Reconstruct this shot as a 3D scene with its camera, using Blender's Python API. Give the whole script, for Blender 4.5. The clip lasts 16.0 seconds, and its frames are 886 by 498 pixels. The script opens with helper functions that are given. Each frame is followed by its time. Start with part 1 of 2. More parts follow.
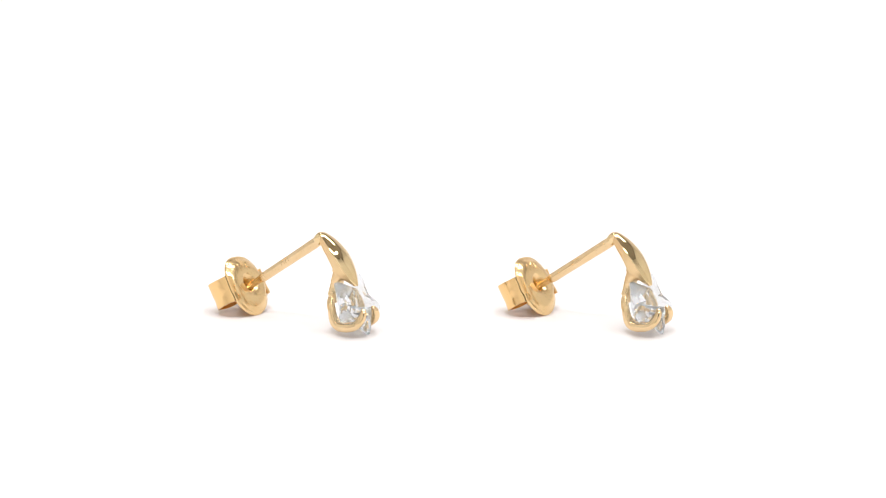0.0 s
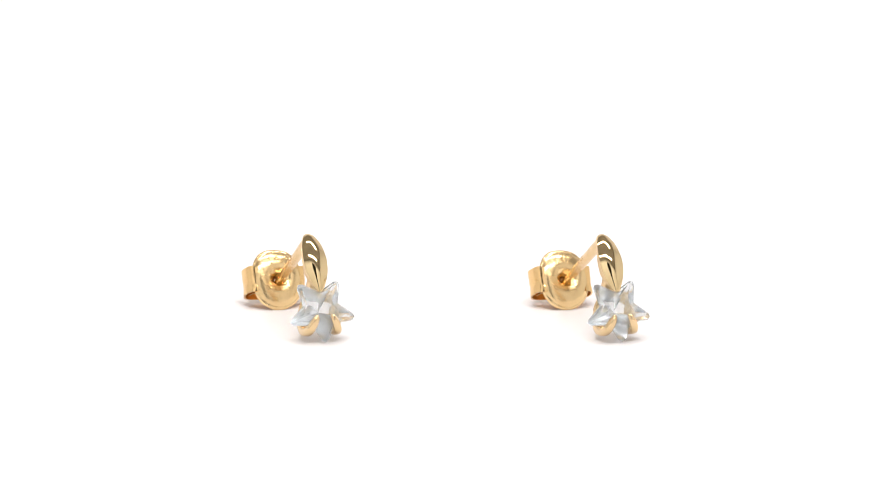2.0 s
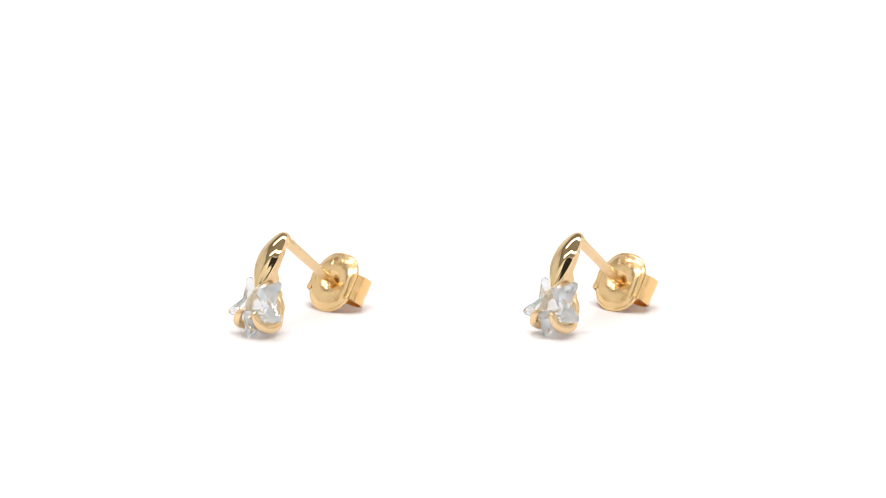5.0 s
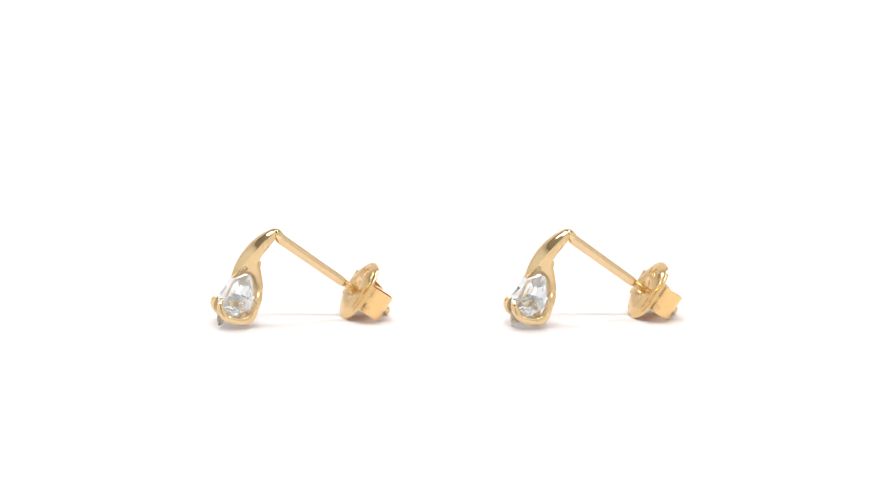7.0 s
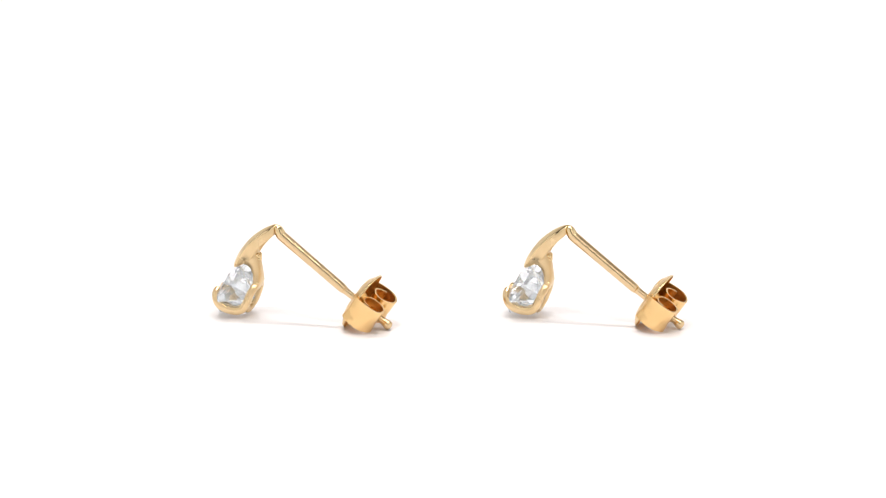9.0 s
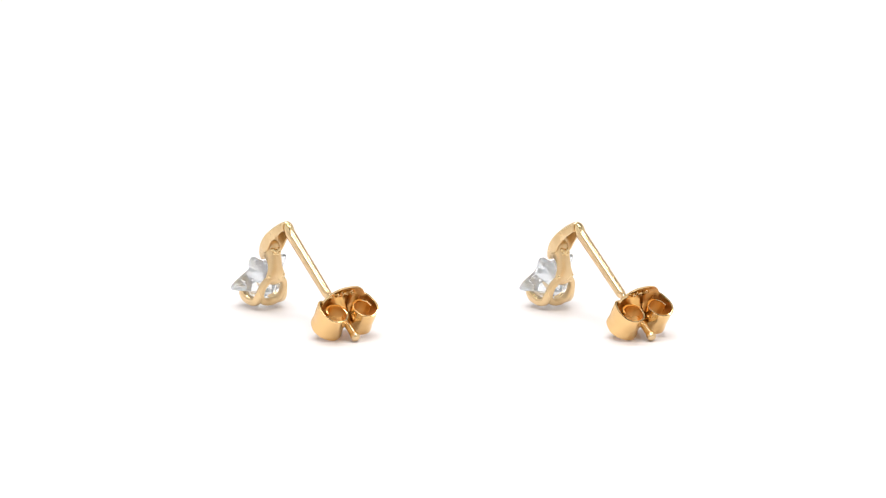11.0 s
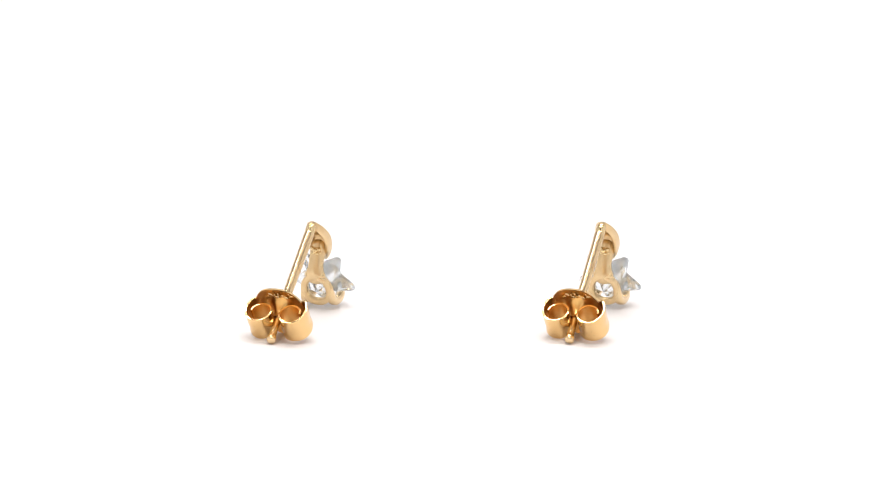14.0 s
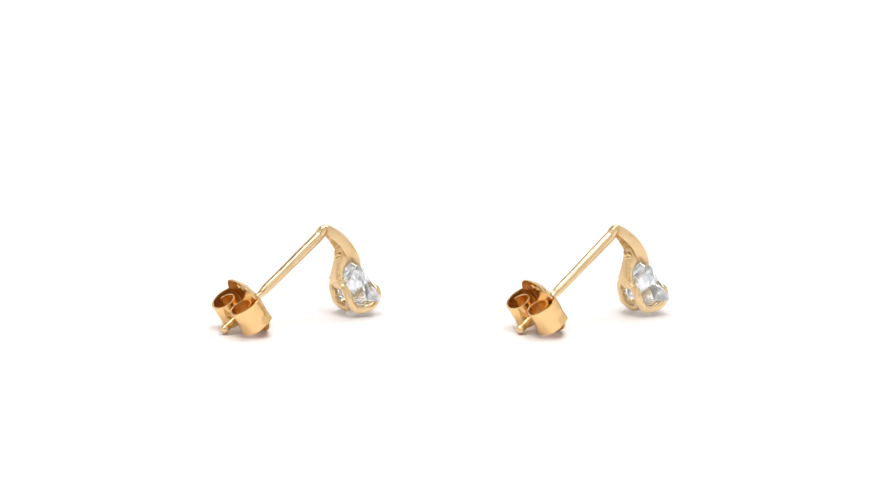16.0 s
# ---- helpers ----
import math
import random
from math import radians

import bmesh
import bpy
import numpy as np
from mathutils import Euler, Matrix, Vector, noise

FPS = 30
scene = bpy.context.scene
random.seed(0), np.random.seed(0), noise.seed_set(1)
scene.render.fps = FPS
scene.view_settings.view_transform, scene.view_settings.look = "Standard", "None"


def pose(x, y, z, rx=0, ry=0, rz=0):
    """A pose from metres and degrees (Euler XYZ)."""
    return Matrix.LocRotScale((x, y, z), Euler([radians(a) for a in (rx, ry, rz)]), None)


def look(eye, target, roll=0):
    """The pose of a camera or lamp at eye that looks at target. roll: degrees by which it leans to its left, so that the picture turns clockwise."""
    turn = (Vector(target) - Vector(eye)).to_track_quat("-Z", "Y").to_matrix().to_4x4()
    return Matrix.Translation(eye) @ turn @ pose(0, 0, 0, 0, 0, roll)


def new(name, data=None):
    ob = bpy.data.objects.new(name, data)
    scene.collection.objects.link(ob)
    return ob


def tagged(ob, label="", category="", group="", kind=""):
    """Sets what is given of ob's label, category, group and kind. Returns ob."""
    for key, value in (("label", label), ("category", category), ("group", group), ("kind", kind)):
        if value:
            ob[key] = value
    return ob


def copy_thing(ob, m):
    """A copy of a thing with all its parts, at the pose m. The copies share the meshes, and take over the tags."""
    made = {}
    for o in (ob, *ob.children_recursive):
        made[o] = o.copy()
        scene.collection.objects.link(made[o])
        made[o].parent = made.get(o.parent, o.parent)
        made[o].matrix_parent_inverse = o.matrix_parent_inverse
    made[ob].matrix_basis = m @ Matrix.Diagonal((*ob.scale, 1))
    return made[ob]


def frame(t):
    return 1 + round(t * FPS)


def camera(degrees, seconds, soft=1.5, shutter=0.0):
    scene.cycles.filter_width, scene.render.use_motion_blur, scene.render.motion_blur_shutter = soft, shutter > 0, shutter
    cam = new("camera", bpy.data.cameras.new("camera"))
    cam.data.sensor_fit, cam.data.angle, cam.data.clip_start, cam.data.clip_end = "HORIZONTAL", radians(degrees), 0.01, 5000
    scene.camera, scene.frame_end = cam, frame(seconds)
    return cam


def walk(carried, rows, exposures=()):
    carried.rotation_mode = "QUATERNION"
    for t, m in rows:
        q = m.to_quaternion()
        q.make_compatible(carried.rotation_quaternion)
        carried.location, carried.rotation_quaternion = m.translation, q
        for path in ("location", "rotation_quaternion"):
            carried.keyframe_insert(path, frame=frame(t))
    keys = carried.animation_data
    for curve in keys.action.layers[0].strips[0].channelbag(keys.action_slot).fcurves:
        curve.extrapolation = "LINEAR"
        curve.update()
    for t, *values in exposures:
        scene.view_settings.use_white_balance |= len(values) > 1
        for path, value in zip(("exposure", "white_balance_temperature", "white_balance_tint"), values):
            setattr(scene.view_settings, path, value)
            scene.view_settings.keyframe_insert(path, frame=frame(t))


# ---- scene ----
# The camera stands still, about 40 cm from two small earrings that turn on the spot.
EYE, AIM, LEAN = (0.0, -0.38751, 0.10546), (0.0, 0.0, 0.006278), 1.587
cam = camera(10.046, 16.0, soft=0.8)
walk(cam, [(0.0, look(EYE, AIM, LEAN)), (16.0, look(EYE, AIM, LEAN))], exposures=[(0.0, 0.07), (16.0, 0.07)])

MM = 0.001
SPIN = 18.138                     # degrees a second, clockwise from above
SPOTS = ((-11.28, 0.0, 55.512), (11.95, 2.524, 56.796))   # mm, mm, degrees at the start

# ---- world and lamps: a white light tent with two strip lamps under its roof ----
world = bpy.data.worlds.new("dim_room")
scene.world = world
world.use_nodes = True
world.node_tree.nodes["Background"].inputs[0].default_value = (1.0, 0.93, 0.85, 1)
world.node_tree.nodes["Background"].inputs[1].default_value = 0.04


def strip_lamp(name, y, z, watts):
    data = bpy.data.lights.new(name, "AREA")
    data.shape, data.size, data.size_y, data.energy = "RECTANGLE", 0.36, 0.028, watts
    data.color = (1.0, 0.985, 0.965)
    ob = new(name, data)
    ob.matrix_world = look((0, y, z), (0, y * 0.5, 0))
    return ob


strip_lamp("strip_light", 0.075, 0.385, 0.775)
strip_lamp("strip_light", -0.135, 0.385, 0.775)


# ---- materials ----
def material(name, color, rough, metal=0.0):
    m = bpy.data.materials.new(name)
    m.use_nodes = True
    b = m.node_tree.nodes["Principled BSDF"]
    b.inputs["Base Color"].default_value = (*color, 1)
    b.inputs["Roughness"].default_value = rough
    b.inputs["Metallic"].default_value = metal
    return m, m.node_tree, b


def noise_node(tree, scale, detail=4.0):
    co = tree.nodes.new("ShaderNodeTexCoord")
    n = tree.nodes.new("ShaderNodeTexNoise")
    n.inputs["Scale"].default_value, n.inputs["Detail"].default_value = scale, detail
    tree.links.new(co.outputs["Object"], n.inputs["Vector"])
    return n


def ramp_node(tree, source, lo, hi, at=(0.3, 0.7)):
    r = tree.nodes.new("ShaderNodeMapRange")
    r.inputs["From Min"].default_value, r.inputs["From Max"].default_value = at
    r.inputs["To Min"].default_value, r.inputs["To Max"].default_value = lo, hi
    tree.links.new(source, r.inputs["Value"])
    return r.outputs["Result"]


def bump_node(tree, source, strength, distance, target):
    b = tree.nodes.new("ShaderNodeBump")
    b.inputs["Strength"].default_value, b.inputs["Distance"].default_value = strength, distance
    tree.links.new(source, b.inputs["Height"])
    tree.links.new(b.outputs["Normal"], target.inputs["Normal"])


def gold(name, color, rough_lo, rough_hi, bump, size):
    """Yellow gold: polished to satin, with fine scratches and small dents (size: bumps to the metre)."""
    m, tree, b = material(name, color, rough_lo, 1.0)
    coarse, fine = noise_node(tree, size * 0.25), noise_node(tree, size, 6.0)
    tree.links.new(ramp_node(tree, coarse.outputs["Fac"], rough_lo, rough_hi), b.inputs["Roughness"])
    mix = tree.nodes.new("ShaderNodeMix")
    mix.data_type = "RGBA"
    mix.inputs[6].default_value = (*color, 1)
    mix.inputs[7].default_value = (color[0] * 0.96, color[1] * 0.93, color[2] * 0.86, 1)
    tree.links.new(ramp_node(tree, coarse.outputs["Fac"], 0.0, 1.0), mix.inputs[0])
    tree.links.new(mix.outputs[2], b.inputs["Base Color"])
    both = tree.nodes.new("ShaderNodeMath")
    both.operation = "MULTIPLY_ADD"
    both.inputs[1].default_value = 2.5
    tree.links.new(coarse.outputs["Fac"], both.inputs[0])
    tree.links.new(fine.outputs["Fac"], both.inputs[2])
    bump_node(tree, both.outputs[0], bump, 0.00003, b)
    return m


GOLD_POLISHED = gold("polished_gold", (0.78, 0.61, 0.35), 0.03, 0.08, 0.06, 1500)
GOLD_SATIN = gold("satin_gold", (0.76, 0.575, 0.335), 0.24, 0.40, 0.8, 3200)
GOLD_CLAW = gold("brushed_gold", (0.79, 0.605, 0.36), 0.10, 0.22, 0.9, 2400)
GOLD_WIRE = gold("worn_gold_wire", (0.78, 0.595, 0.36), 0.12, 0.26, 0.28, 5500)
GOLD_SHEET = gold("gold_sheet", (0.82, 0.605, 0.325), 0.15, 0.29, 0.9, 1600)
# Next two golds: orange of light bouncing between the folds, put into the colour.
GOLD_LOOP_BOUNCE = gold("rolled_gold_bounce_tint", (0.87, 0.60, 0.29), 0.12, 0.26, 0.8, 1000)
GOLD_INNER_BOUNCE = gold("matte_gold_bounce_tint", (0.94, 0.565, 0.20), 0.24, 0.38, 0.9, 1800)

CRYSTAL = bpy.data.materials.new("clear_zirconia")
CRYSTAL.use_nodes = True
ct = CRYSTAL.node_tree
ct.nodes.remove(ct.nodes["Principled BSDF"])
cg = ct.nodes.new("ShaderNodeBsdfGlass")
cg.inputs["IOR"].default_value, cg.inputs["Roughness"].default_value = 1.54, 0.0
cg.inputs["Color"].default_value = (0.965, 0.985, 1.0, 1)
ch = ct.nodes.new("ShaderNodeBsdfTranslucent")
ch.inputs["Color"].default_value = (0.92, 0.965, 1.0, 1)
cm = ct.nodes.new("ShaderNodeMixShader")
cm.inputs[0].default_value = 0.12     # a slight milkiness added to brighten the stone, for light it should return
ct.links.new(cg.outputs[0], cm.inputs[1])
ct.links.new(ch.outputs[0], cm.inputs[2])
ct.links.new(cm.outputs[0], ct.nodes["Material Output"].inputs["Surface"])

WHITE, wt, wb = material("white_acrylic", (0.885, 0.863, 0.875), 0.45)
wn = noise_node(wt, 60)
wt.links.new(ramp_node(wt, wn.outputs["Fac"], 0.40, 0.50), wb.inputs["Roughness"])
CLOTH, ft, fb = material("white_tent_cloth", (0.87, 0.87, 0.87), 0.9)
bump_node(ft, noise_node(ft, 900).outputs["Fac"], 0.2, 0.0005, fb)
ROOF, rt, rb = material("grey_roof_cloth", (0.38, 0.36, 0.335), 0.9)
bump_node(rt, noise_node(rt, 900).outputs["Fac"], 0.2, 0.0005, rb)


# ---- mesh helpers (coordinates in millimetres) ----
def part(name, bm, mat, parent=None, label="", sharp=40.0):
    bmesh.ops.remove_doubles(bm, verts=bm.verts, dist=1e-5)
    bmesh.ops.recalc_face_normals(bm, faces=bm.faces)
    bmesh.ops.scale(bm, vec=(MM, MM, MM), verts=bm.verts)
    me = bpy.data.meshes.new(name)
    bm.to_mesh(me)
    bm.free()
    me.materials.append(mat)
    for p in me.polygons:
        p.use_smooth = True
    me.set_sharp_from_angle(angle=radians(sharp))
    ob = new(name, me)
    if parent:
        ob.parent = parent
    if label:
        ob["label"] = label
    return ob


def glide(rows, steps):
    """Catmull-Rom through rows of numbers."""
    r = np.array(rows, float)
    r = np.vstack([2 * r[0] - r[1], r, 2 * r[-1] - r[-2]])
    out = []
    for i in range(1, len(r) - 2):
        for k in range(steps):
            t = k / steps
            a, b, c, d = r[i - 1], r[i], r[i + 1], r[i + 2]
            out.append(0.5 * (2 * b + (c - a) * t + (2 * a - 5 * b + 4 * c - d) * t * t + (3 * b - a - 3 * c + d) * t ** 3))
    out.append(r[-2])
    return out


def loft(bm, rings, closed=True, caps=True):
    vs = [[bm.verts.new(p) for p in ring] for ring in rings]
    n = len(vs[0])
    for a, b in zip(vs, vs[1:]):
        for i in range(n if closed else n - 1):
            j = (i + 1) % n
            bm.faces.new((a[i], a[j], b[j], b[i]))
    if caps:
        for ring in (vs[0], vs[-1]):
            mid = bm.verts.new(sum((v.co for v in ring), Vector()) / n)
            for i in range(n):
                bm.faces.new((ring[i], ring[(i + 1) % n], mid))
    return vs


def tube(bm, rows, seg=14, steps=6, flat=1.0, side=None, round_by=1.0):
    """A round bar along rows of (x, y, z, radius), with domed ends. flat: its thickness across 'side' to its width along it. round_by: below 1 for squarer bars."""
    pts = glide(rows, steps)
    centres = [Vector(p[:3]) for p in pts]
    rad = [p[3] for p in pts]
    dep = [p[4] / p[3] if len(p) > 4 else flat for p in pts]
    ways = [(centres[min(i + 1, len(pts) - 1)] - centres[max(i - 1, 0)]).normalized() for i in range(len(pts))]
    head = [(centres[0] - ways[0] * rad[0] * h, ways[0], rad[0] * k, dep[0]) for h, k in ((0.62, 0.25), (0.5, 0.62), (0.28, 0.88))]
    tail = [(centres[-1] + ways[-1] * rad[-1] * h, ways[-1], rad[-1] * k, dep[-1]) for h, k in ((0.28, 0.88), (0.5, 0.62), (0.62, 0.25))]
    stations = head + list(zip(centres, ways, rad, dep)) + tail
    u = Vector(side) if side else ways[0].orthogonal()
    rings = []
    for c, w, r, f in stations:
        u = (u - w * u.dot(w)).normalized()
        v = w.cross(u)
        ring = []
        for a in (2 * math.pi * i / seg for i in range(seg)):
            ca, sa = math.cos(a), math.sin(a)
            ring.append(c + u * (r * math.copysign(abs(ca) ** round_by, ca)) + v * (r * f * math.copysign(abs(sa) ** round_by, sa)))
        rings.append(ring)
    loft(bm, rings)


def box_at(bm, centre, ex, ey, ez, sx, sy, sz):
    c, ex, ey, ez = Vector(centre), Vector(ex), Vector(ey), Vector(ez)
    rings = [[c + ex * (sx * a) + ey * (sy * b) + ez * h for a, b in ((-1, -1), (1, -1), (1, 1), (-1, 1))] for h in (-sz, sz)]
    loft(bm, rings)


# ---- the tent: one white sheet as floor, and cloth walls, roof and slit front ----
def build_tent():
    bm = bmesh.new()
    prof = [(-700, 0), (-300, 0), (-100, 0), (100, 0), (220, 0)]
    prof += [(220 + 80 * math.sin(a), 80 - 80 * math.cos(a)) for a in (math.pi / 2 * k / 10 for k in range(1, 11))]
    prof += [(300, 400)]
    top = [[Vector((x, y, z)) for y, z in prof] for x in (-350, 350)]
    low = [[Vector((x, y + (4 if z > 1 else 0), z - 4)) for y, z in prof] for x in (-350, 350)]
    loft(bm, [top[0], top[1]], closed=False, caps=False)
    loft(bm, [low[0], low[1]], closed=False, caps=False)
    tagged(part("floor", bm, WHITE), "seamless glossy white acrylic sheet that curves up behind", "floor", kind="structure")

    def slab(name, x0, x1, y0, y1, z0, z1, label, mat=CLOTH):
        b = bmesh.new()
        box_at(b, ((x0 + x1) / 2, (y0 + y1) / 2, (z0 + z1) / 2), (1, 0, 0), (0, 1, 0), (0, 0, 1), (x1 - x0) / 2, (y1 - y0) / 2, (z1 - z0) / 2)
        return tagged(part(name, b, mat), label, "tent wall", kind="structure")
    slab("wall_west", -356, -351, -230, 306, 0, 400, "white diffusing cloth side of the light tent")
    slab("wall_east", 351, 356, -230, 306, 0, 400, "white diffusing cloth side of the light tent")
    slab("ceiling", -356, 356, -236, 306, 401, 406, "grey cloth roof of the light tent", ROOF)
    # the front: two flaps that leave a slit with a wider camera opening, and a piece above it
    edge = [(20, 0.5), (22, 120), (40, 200), (72, 285), (68, 340), (40, 365), (40, 400), (356, 400), (356, 0.5)]
    for name, sgn in (("wall_south_1", -1), ("wall_south_2", 1)):
        b = bmesh.new()
        loft(b, [[Vector((sgn * x, y, z)) for x, z in edge] for y in (-236, -231)], caps=False)
        for y in (-236, -231):
            b.faces.new([b.verts.new((sgn * x, y, z)) for x, z in edge])
        tagged(part(name, b, CLOTH), "white cloth front flap of the light tent", "tent wall", kind="structure")
    slab("wall_south_3", -39.5, 39.5, -236, -231, 365, 400, "white cloth front flap above the camera opening")


build_tent()

# ---- one earring, in millimetres: x across, the star faces -y, the post runs back and down to its nut ----
AXIS = Vector((-0.025, 0.8125, -0.5825))
RISE = Vector((0.0, 0.583, 0.8125))
ACROSS = Vector((1, 0, 0))
POST = Vector((-0.09, -1.70, 6.90))
NUT = POST + AXIS * 8.13 + RISE * 0.09 + Vector((-0.08, 0, 0))
NAXIS = Vector((-0.02, 0.8450, -0.5346))
NRISE = Vector((0.0, 0.5346, 0.8450))
STAR = Vector((0.02, -5.55, 2.38))
SX = Vector((0.9995, -0.005, 0.03)).normalized()
SY = Vector((-0.04, 0.446, 0.894))
SY = (SY - SX * SY.dot(SX)).normalized()
FACE = SX.cross(SY)


def leaf(parent):
    """The arched, pointed leaf: a domed front, side walls and a hollow behind its upper half."""
    rows = [(-2.08, 7.74, 0.12, 0.04, 0.34, 0.0), (-2.30, 7.77, 0.36, 0.12, 0.62, 0.0), (-2.66, 7.66, 0.56, 0.20, 0.80, 0.02),
            (-3.26, 7.36, 0.78, 0.28, 0.95, 0.46), (-3.94, 6.88, 0.91, 0.32, 1.08, 0.66), (-4.44, 6.41, 0.95, 0.34, 1.16, 0.64),
            (-4.87, 5.88, 0.91, 0.34, 1.24, 0.10), (-5.20, 5.39, 0.80, 0.32, 1.18, 0.0), (-5.48, 4.86, 0.61, 0.27, 0.90, 0.0),
            (-5.66, 4.40, 0.40, 0.20, 0.56, 0.0), (-5.74, 4.08, 0.18, 0.08, 0.26, 0.0)]
    pts = glide(rows, 5)
    rings = []
    for i, (y, z, w, hd, dp, cav) in enumerate(pts):
        a, b = pts[max(i - 1, 0)], pts[min(i + 1, len(pts) - 1)]
        way = Vector((0, b[0] - a[0], b[1] - a[1])).normalized()
        back = Vector((0, -way.z, way.y))
        if back.z > 0:
            back = -back
        dome = [-0.85 + 1.7 * k / 10 for k in range(11)]
        front = [(w * 0.74 * math.sin(f) / math.sin(0.85), hd * 0.64 * (1 - math.cos(f)) / (1 - math.cos(0.85))) for f in dome]
        sec = [(-w * 0.985, hd * 1.0), (-w * 0.88, hd * 0.79)] + front + [(w * 0.88, hd * 0.79), (w * 0.985, hd * 1.0)]
        half = [(w * 1.0, hd + 0.08), (w * 0.98, (hd + dp) * 0.55), (w * 0.90, dp - 0.06), (w * 0.82, dp), (w * 0.70, dp - 0.03 * cav), (w * 0.60, dp - cav * 0.6), (w * 0.42, dp - cav)]
        sec += half + [(0, dp - cav * 1.1)] + [(-u, v) for u, v in reversed(half)]
        rings.append([Vector((-0.10 + u, y + 0.05, z + 0.026 * y + 0.02)) + back * v for u, v in sec])
    bm = bmesh.new()
    loft(bm, rings)
    for i, f in enumerate(bm.faces):                 # polished front, satin flanks and back
        f.material_index = 0 if i >= len(rings[0]) * (len(rings) - 1) or i % len(rings[0]) < 15 else 1
    ob = part("leaf", bm, GOLD_POLISHED, parent, "polished pointed gold leaf, hollow behind", sharp=34)
    ob.data.materials.append(GOLD_SATIN)
    return ob


def post(parent):
    bm = bmesh.new()

    def at(s):
        bend = s / 6.6 if s < 6.6 else max(0.0, (11.2 - s) / 4.6)      # the wire is slightly bent at its nut
        p = POST + AXIS * s - RISE * (0.02 + 0.06 * bend) + ACROSS * (0.06 * bend)
        return (p.x, p.y, p.z)
    rows = [(*at(-0.1), 0.40), (*at(0.4), 0.42), (*at(2.0), 0.405), (*at(4.0), 0.39), (*at(5.6), 0.385), (*at(6.35), 0.38), (*at(6.6), 0.36), (*at(6.8), 0.29),
            (*at(7.6), 0.28), (*at(7.9), 0.28), (*at(9.5), 0.28), (*at(10.6), 0.29), (*at(10.9), 0.36), (*at(11.18), 0.38)]
    tube(bm, rows, seg=18, steps=4)
    ob = part("post", bm, GOLD_WIRE, parent, "straight gold ear post with a rounded end")
    bm = bmesh.new()
    tube(bm, [(-0.12, -2.34, 7.42, 0.26), (-0.12, -2.04, 7.34, 0.38), (-0.10, -1.84, 7.12, 0.41), (-0.09, -1.68, 6.86, 0.40)], seg=14, steps=5)
    part("solder_bead", bm, GOLD_POLISHED, ob)
    # worn hallmarks that nobody can read: short sunken strokes on the flank of the wire
    flank = (RISE * 0.28 - ACROSS * 0.96).normalized()
    for s, ln, lean in ((1.05, 0.16, 0.2), (1.3, 0.2, -0.3), (1.62, 0.14, 0.4), (3.2, 0.2, 0.25), (3.45, 0.22, -0.2), (3.72, 0.18, 0.35), (3.98, 0.2, -0.3)):
        bm = bmesh.new()
        e = (AXIS.cross(flank) + AXIS * lean).normalized()
        box_at(bm, Vector(at(s)) + flank * 0.385, e, flank.cross(e), flank, ln, 0.025, 0.014)
        part("hallmark_stroke", bm, GOLD_WIRE, ob)
    return ob


def basket(parent):
    """The open setting behind the stone: a neck, a rounded ring and two claws that reach round to the front."""
    bm = bmesh.new()
    neck = [(0.0, -4.36, 5.74, 0.40, 0.25), (0.0, -4.24, 5.42, 0.60, 0.64), (0.0, -4.22, 4.93, 0.64, 0.84), (0.0, -3.98, 4.6, 0.62, 0.66), (0.0, -3.72, 4.15, 0.60, 0.46),
            (0.0, -3.56, 3.55, 0.66, 0.38), (0.0, -3.52, 3.1, 0.82, 0.36), (0.0, -3.54, 2.8, 0.84, 0.30), (0.0, -3.56, 2.7, 0.8, 0.26)]
    tube(bm, neck, seg=20, side=(1, 0, 0), round_by=0.82)
    ring = []
    for k in range(25):
        a = math.pi / 2 + 2 * math.pi * k / 24
        ca, sa = math.cos(a), math.sin(a)
        x = 1.05 * ca * (1.0 + 0.09 * max(0, -sa))
        v = 1.25 * sa if sa > 0 else 1.2 * math.copysign(abs(sa) ** 0.84, sa)
        ring.append((x, -3.94 + 0.35 * v, 1.72 + 0.92 * v, 0.27))
    tube(bm, ring, seg=16, steps=2, flat=1.05, side=(0, 0.3, 0.95), round_by=0.65)
    body = part("basket", bm, GOLD_SATIN, parent, "satin gold open ring setting behind the stone")
    for sgn in (1, -1):
        bm = bmesh.new()
        rows = [(0.90, -3.80, 2.50, 0.14), (1.0, -3.88, 2.15, 0.24), (1.10, -4.06, 1.5, 0.30), (1.15, -4.34, 0.92, 0.33), (1.17, -4.74, 0.68, 0.35), (1.21, -5.3, 0.66, 0.35), (1.2, -5.98, 0.80, 0.34), (1.1, -6.50, 1.14, 0.33),
                (0.94, -6.76, 1.60, 0.30), (0.76, -6.80, 1.98, 0.25), (0.62, -6.70, 2.2, 0.18)]
        tube(bm, [(sgn * x - 0.03, y, z, r) for x, y, z, r in rows], seg=16, steps=5, side=(1, 0, 0), round_by=0.6)
        part("claw", bm, GOLD_CLAW, body, "curved gold claw gripping the stone")
    bm = bmesh.new()
    for x, y, z, r in ((-0.24, -3.54, 5.10, 0.20), (0.06, -3.50, 5.0, 0.24), (0.30, -3.56, 5.14, 0.18), (-0.10, -3.46, 4.78, 0.17), (0.22, -3.48, 4.82, 0.14), (-0.34, -3.52, 4.86, 0.14), (0.70, -3.36, 3.0, 0.12), (-0.70, -3.36, 3.0, 0.12)):
        bmesh.ops.create_icosphere(bm, subdivisions=2, radius=r, matrix=Matrix.Translation((x, y, z)))
    part("bead", bm, GOLD_POLISHED, body)
    return body


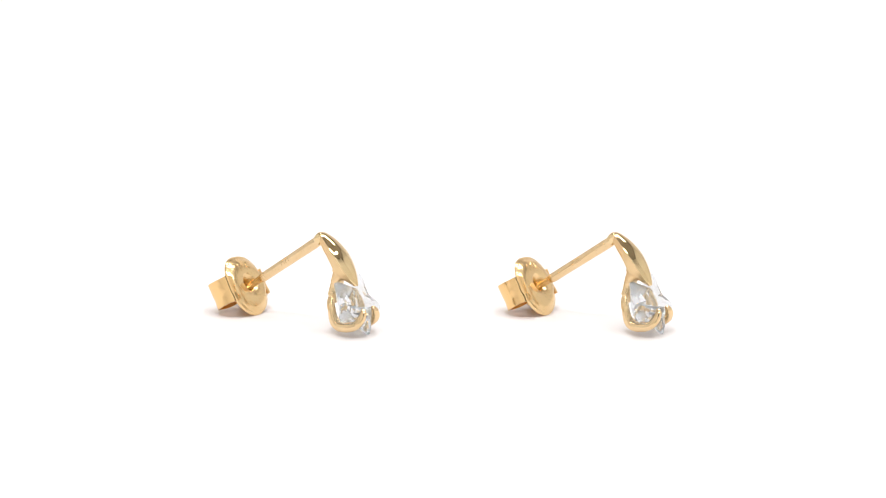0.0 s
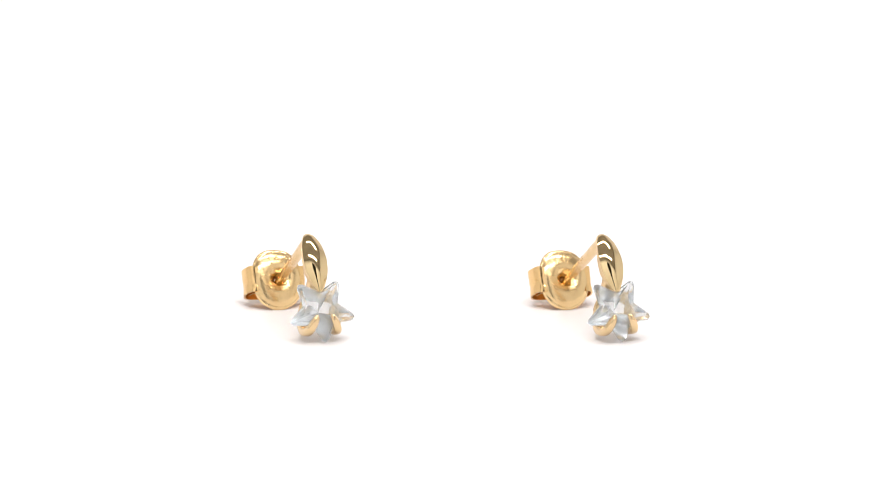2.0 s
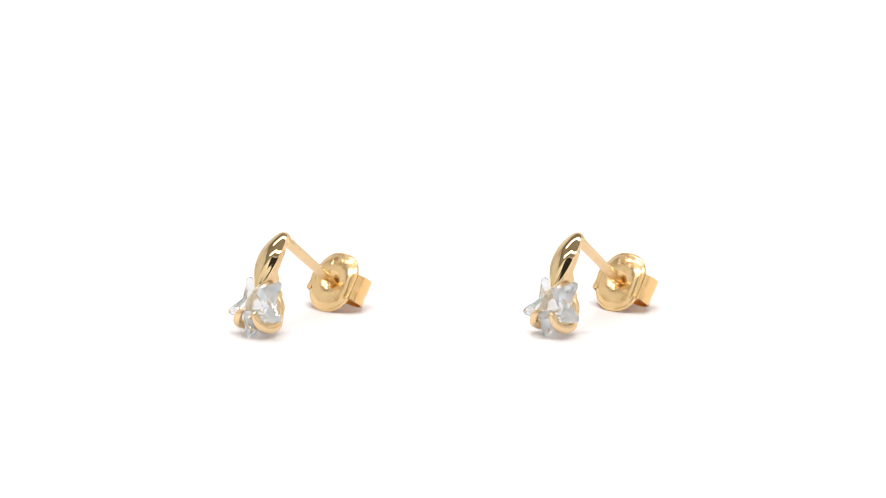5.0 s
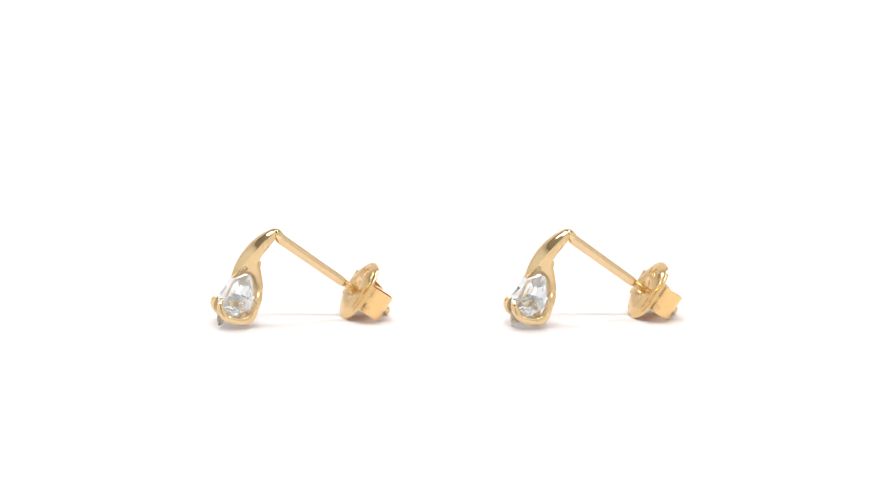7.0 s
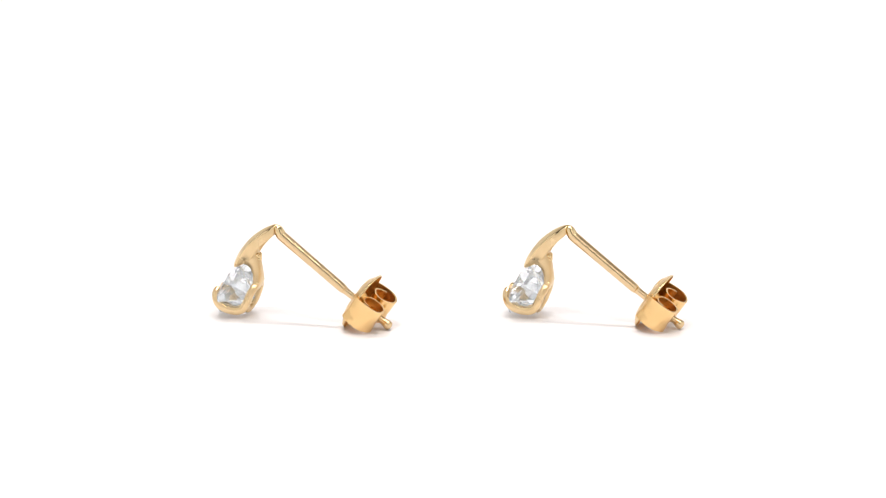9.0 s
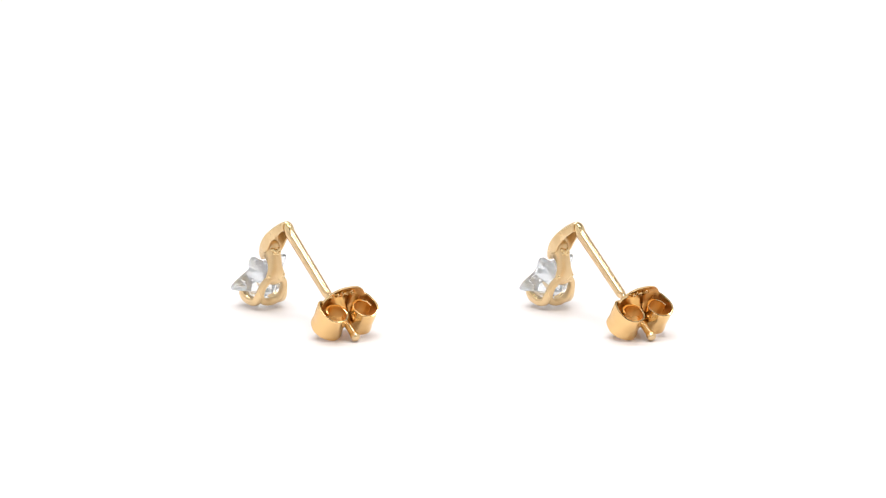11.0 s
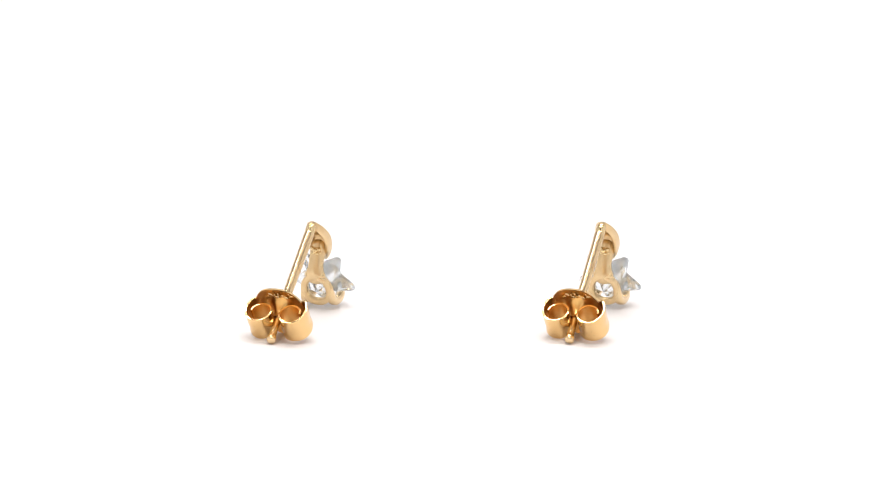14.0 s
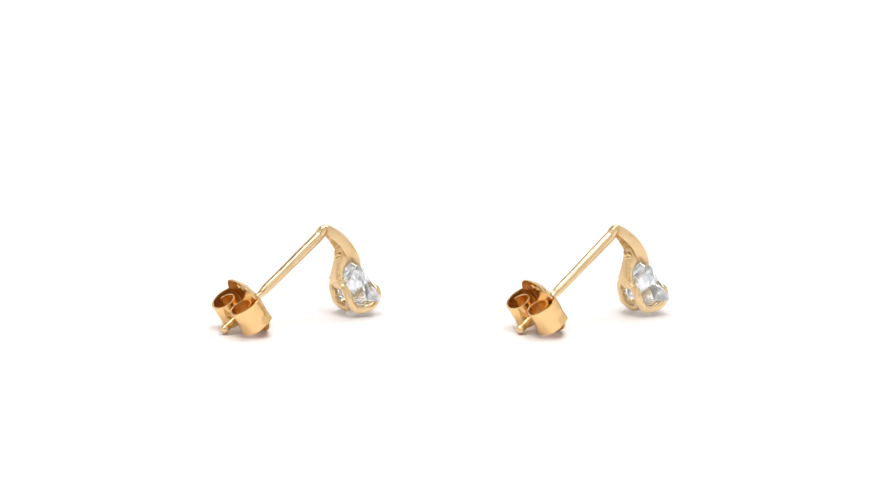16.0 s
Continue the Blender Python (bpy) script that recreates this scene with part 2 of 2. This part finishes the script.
def star(parent):
    """A five-pointed star-cut stone: table, crown facets, thin girdle and a pavilion that runs to a point behind."""
    def outline(radius, notch, height, blunt):
        pts = []
        for k in range(5):
            a = -math.pi / 2 + 2 * math.pi * k / 5
            tip = Vector((math.cos(a), math.sin(a))) * radius * (0.96 if k == 0 else 1)
            way, side = tip.normalized(), Vector((-math.sin(a), math.cos(a)))
            rho = blunt * radius
            b = a + math.pi / 5
            pts += [tip - way * rho + (way * math.cos(f) + side * math.sin(f)) * rho for f in (-1.15, 0.0, 1.15)]
            pts.append(Vector((math.cos(b), math.sin(b))) * notch)
        return [STAR + SX * p.x + SY * (p.y * 0.975) + FACE * height for p in pts]
    bm = bmesh.new()
    girdle_r, notch_r = 2.74, 1.50
    rows = [outline(girdle_r * 0.46, notch_r * 0.58, 0.70, 0.07), outline(girdle_r * 0.66, notch_r * 0.84, 0.54, 0.08), outline(girdle_r * 0.86, notch_r * 0.90, 0.36, 0.09),
            outline(girdle_r, notch_r, 0.10, 0.105), outline(girdle_r, notch_r, -0.08, 0.105), outline(girdle_r * 0.70, notch_r * 0.84, -0.66, 0.09),
            outline(girdle_r * 0.42, notch_r * 0.50, -1.22, 0.08)]
    n = 20
    vs = [[bm.verts.new(p) for p in ring] for ring in rows]
    bm.faces.new(vs[0])
    for k, (a, b) in enumerate(zip(vs, vs[1:])):
        for i in range(n):
            j = (i + 1) % n
            if k in (2, 3, 4):
                bm.faces.new((a[i], a[j], b[j], b[i]))
            elif i % 4 < 2:
                bm.faces.new((a[i], a[j], b[j]))
                bm.faces.new((a[i], b[j], b[i]))
            else:
                bm.faces.new((a[i], a[j], b[i]))
                bm.faces.new((a[j], b[j], b[i]))
    culet = bm.verts.new(STAR - FACE * 1.95)
    for i in range(n):
        bm.faces.new((vs[-1][i], vs[-1][(i + 1) % n], culet))
    ob = part("star_stone", bm, CRYSTAL, parent, "clear faceted five-pointed star stone", sharp=1.0)
    for p in ob.data.polygons:
        p.use_smooth = False
    return ob


def nut_point(x, w, u):
    x, u = x * 0.9986 + u * 0.0523, u * 0.9986 - x * 0.0523
    return NUT + ACROSS * x + NAXIS * (-w) + NRISE * u


def nut(parent):
    """The butterfly nut: a domed disc with a sunk hole, and two ears rolled into loops behind it."""
    prof = [(0.20, -0.22), (0.38, -0.04), (0.52, 0.14), (0.70, 0.31), (0.92, 0.41), (1.2, 0.44), (1.6, 0.39), (1.96, 0.28), (2.20, 0.14), (2.30, 0.05), (2.40, 0.03), (2.51, -0.04), (2.56, -0.13),
            (2.52, -0.20), (2.23, 0.04), (1.93, 0.24), (1.55, 0.37), (1.18, 0.35), (0.90, 0.24), (0.70, -0.02), (0.55, -0.4), (0.42, -0.85), (0.20, -0.85)]
    bm = bmesh.new()
    rings = []
    for k in range(48):
        a = 2 * math.pi * k / 48
        wob = 1 + 0.012 * math.sin(3 * a + 0.6) + 0.008 * math.sin(7 * a)
        rings.append([nut_point(r * math.cos(a) * (1 if r < 1.2 else 1 - (0.05 + 0.13 * math.cos(a) ** 2) * (r - 1.2) / 1.35), w + 0.03 * math.sin(2 * a + 1) * max(0, r - 1.2), r * math.sin(a) * (wob if r > 1.5 else 1)) for r, w in prof])
    loft(bm, rings + [rings[0]], caps=False)
    # the back of the disc gets the gold with bounced orange painted in
    for i, f in enumerate(bm.faces):
        f.material_index = 1 if i % len(prof) > 12 else 0
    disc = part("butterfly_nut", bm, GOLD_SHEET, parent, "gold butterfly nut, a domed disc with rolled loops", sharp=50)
    disc.data.materials.append(GOLD_INNER_BOUNCE)
    for sgn in (1, -1):
        path = [(1.70, 0.20), (1.96, 0.16), (2.22, 0.02), (2.42, -0.36), (2.53, -1.0), (2.34, -1.62), (1.92, -2.0), (1.4, -2.12), (0.86, -1.98), (0.50, -1.6), (0.40, -1.12), (0.62, -0.66), (1.05, -0.42), (1.5, -0.42), (1.92, -0.68), (2.08, -1.1)]
        pts = glide(path, 5)
        rings = []
        for i, p in enumerate(pts):
            q = pts[min(i + 1, len(pts) - 1)] - pts[max(i - 1, 0)]
            q = q / np.hypot(*q)
            nx, nw = -q[1], q[0]
            along = i / len(pts)
            h = 1.06 - 0.08 * along + 0.02 * math.sin(0.35 * i + sgn)
            top = h + 0.06 * math.sin(math.pi * min(1.0, along / 0.42)) - 0.12 * max(0.0, 1 - along / 0.12)   # tallest on its flank
            th = 0.075
            heights = [-h + (top + h) * k / 8 for k in range(9)]
            waist = [0.06 * math.exp(-((u + 0.3) / 0.32) ** 2) + 0.02 * math.exp(-((u - 0.45) / 0.3) ** 2) for u in heights]
            sec = [(th + (-v if i < 45 else 0), u) for u, v in zip(heights, waist)]
            sec += [(-th + (-v if i < 45 else 0), u) for u, v in reversed(list(zip(heights, waist)))]
            rings.append([nut_point(sgn * (p[0] * 0.985 + nx * s), p[1] * 1.05 + nw * s, u - 0.02) for s, u in sec])
        bm = bmesh.new()
        loft(bm, rings)
        for i, f in enumerate(bm.faces):                 # bright outside, matte inside, both with bounced orange in the colour
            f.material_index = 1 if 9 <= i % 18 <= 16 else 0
        part("loop", bm, GOLD_LOOP_BOUNCE, disc, "rolled gold sheet loop", sharp=45).data.materials.append(GOLD_INNER_BOUNCE)
    # unreadable stamp on the back of the disc, above the hole
    for k in range(9):
        x, u = -0.98 + 0.25 * k + 0.06 * math.sin(5 * k), 1.28 + 0.14 * math.sin(k * 2.1)
        a = k * 1.9
        dx, du = 0.17 * math.cos(a), 0.17 * math.sin(a)
        bm = bmesh.new()
        tube(bm, [(*nut_point(x - dx, 0.23, u - du), 0.08), (*nut_point(x, 0.24, u), 0.11), (*nut_point(x + dx, 0.23, u + du), 0.08)], seg=8, steps=2)
        part("stamp_stroke", bm, GOLD_SHEET, disc)
    # and 14K raised on its front, above the hole
    dome = sorted(prof[:13])

    def on_front(x, u):
        return nut_point(x, float(np.interp(math.hypot(x, u), [r for r, w in dome], [w for r, w in dome])), u)
    glyphs = (((-0.58, -0.16, 0.26), ((-0.08, 0.2), (0.04, 0.3), (0.04, -0.3))),
              ((-0.04, -0.02, 0.0), ((0.06, -0.3), (0.06, 0.3), (-0.2, -0.08), (0.2, -0.08))),
              ((0.50, -0.14, -0.26), ((-0.14, 0.3), (-0.14, -0.3))), ((0.50, -0.14, -0.26), ((0.18, 0.3), (-0.12, 0.0), (0.2, -0.3))))
    for (gx, gu, turn), line in glyphs:
        spots = []
        for px, pu in line:
            spots.append((*on_front(gx + px * math.cos(turn) - pu * math.sin(turn), 1.62 + gu + px * math.sin(turn) + pu * math.cos(turn)), 0.045))
        bm = bmesh.new()
        for one, two in zip(spots, spots[1:]):
            tube(bm, [one, tuple((p + q) / 2 for p, q in zip(one, two)), two], seg=8, steps=2)
        part("stamp_stroke", bm, GOLD_SHEET, disc)
    return disc


def earring():
    e = new("stud_earring")
    tagged(e, "yellow gold stud earring with clear star stone on white acrylic", "earring", "pair of earrings")
    leaf(e)
    post(e)
    basket(e)
    star(e)
    nut(e)
    return e


first = earring()
second = copy_thing(first, pose(0, 0, 0))


def motions():
    """Both earrings turn on the spot, at one steady speed."""
    for thing, (x, y, start) in zip((first, second), SPOTS):
        walk(thing, [(k / 10, pose(x * MM, y * MM, 0, 0, 0, start - SPIN * k / 10)) for k in range(161)])


motions()
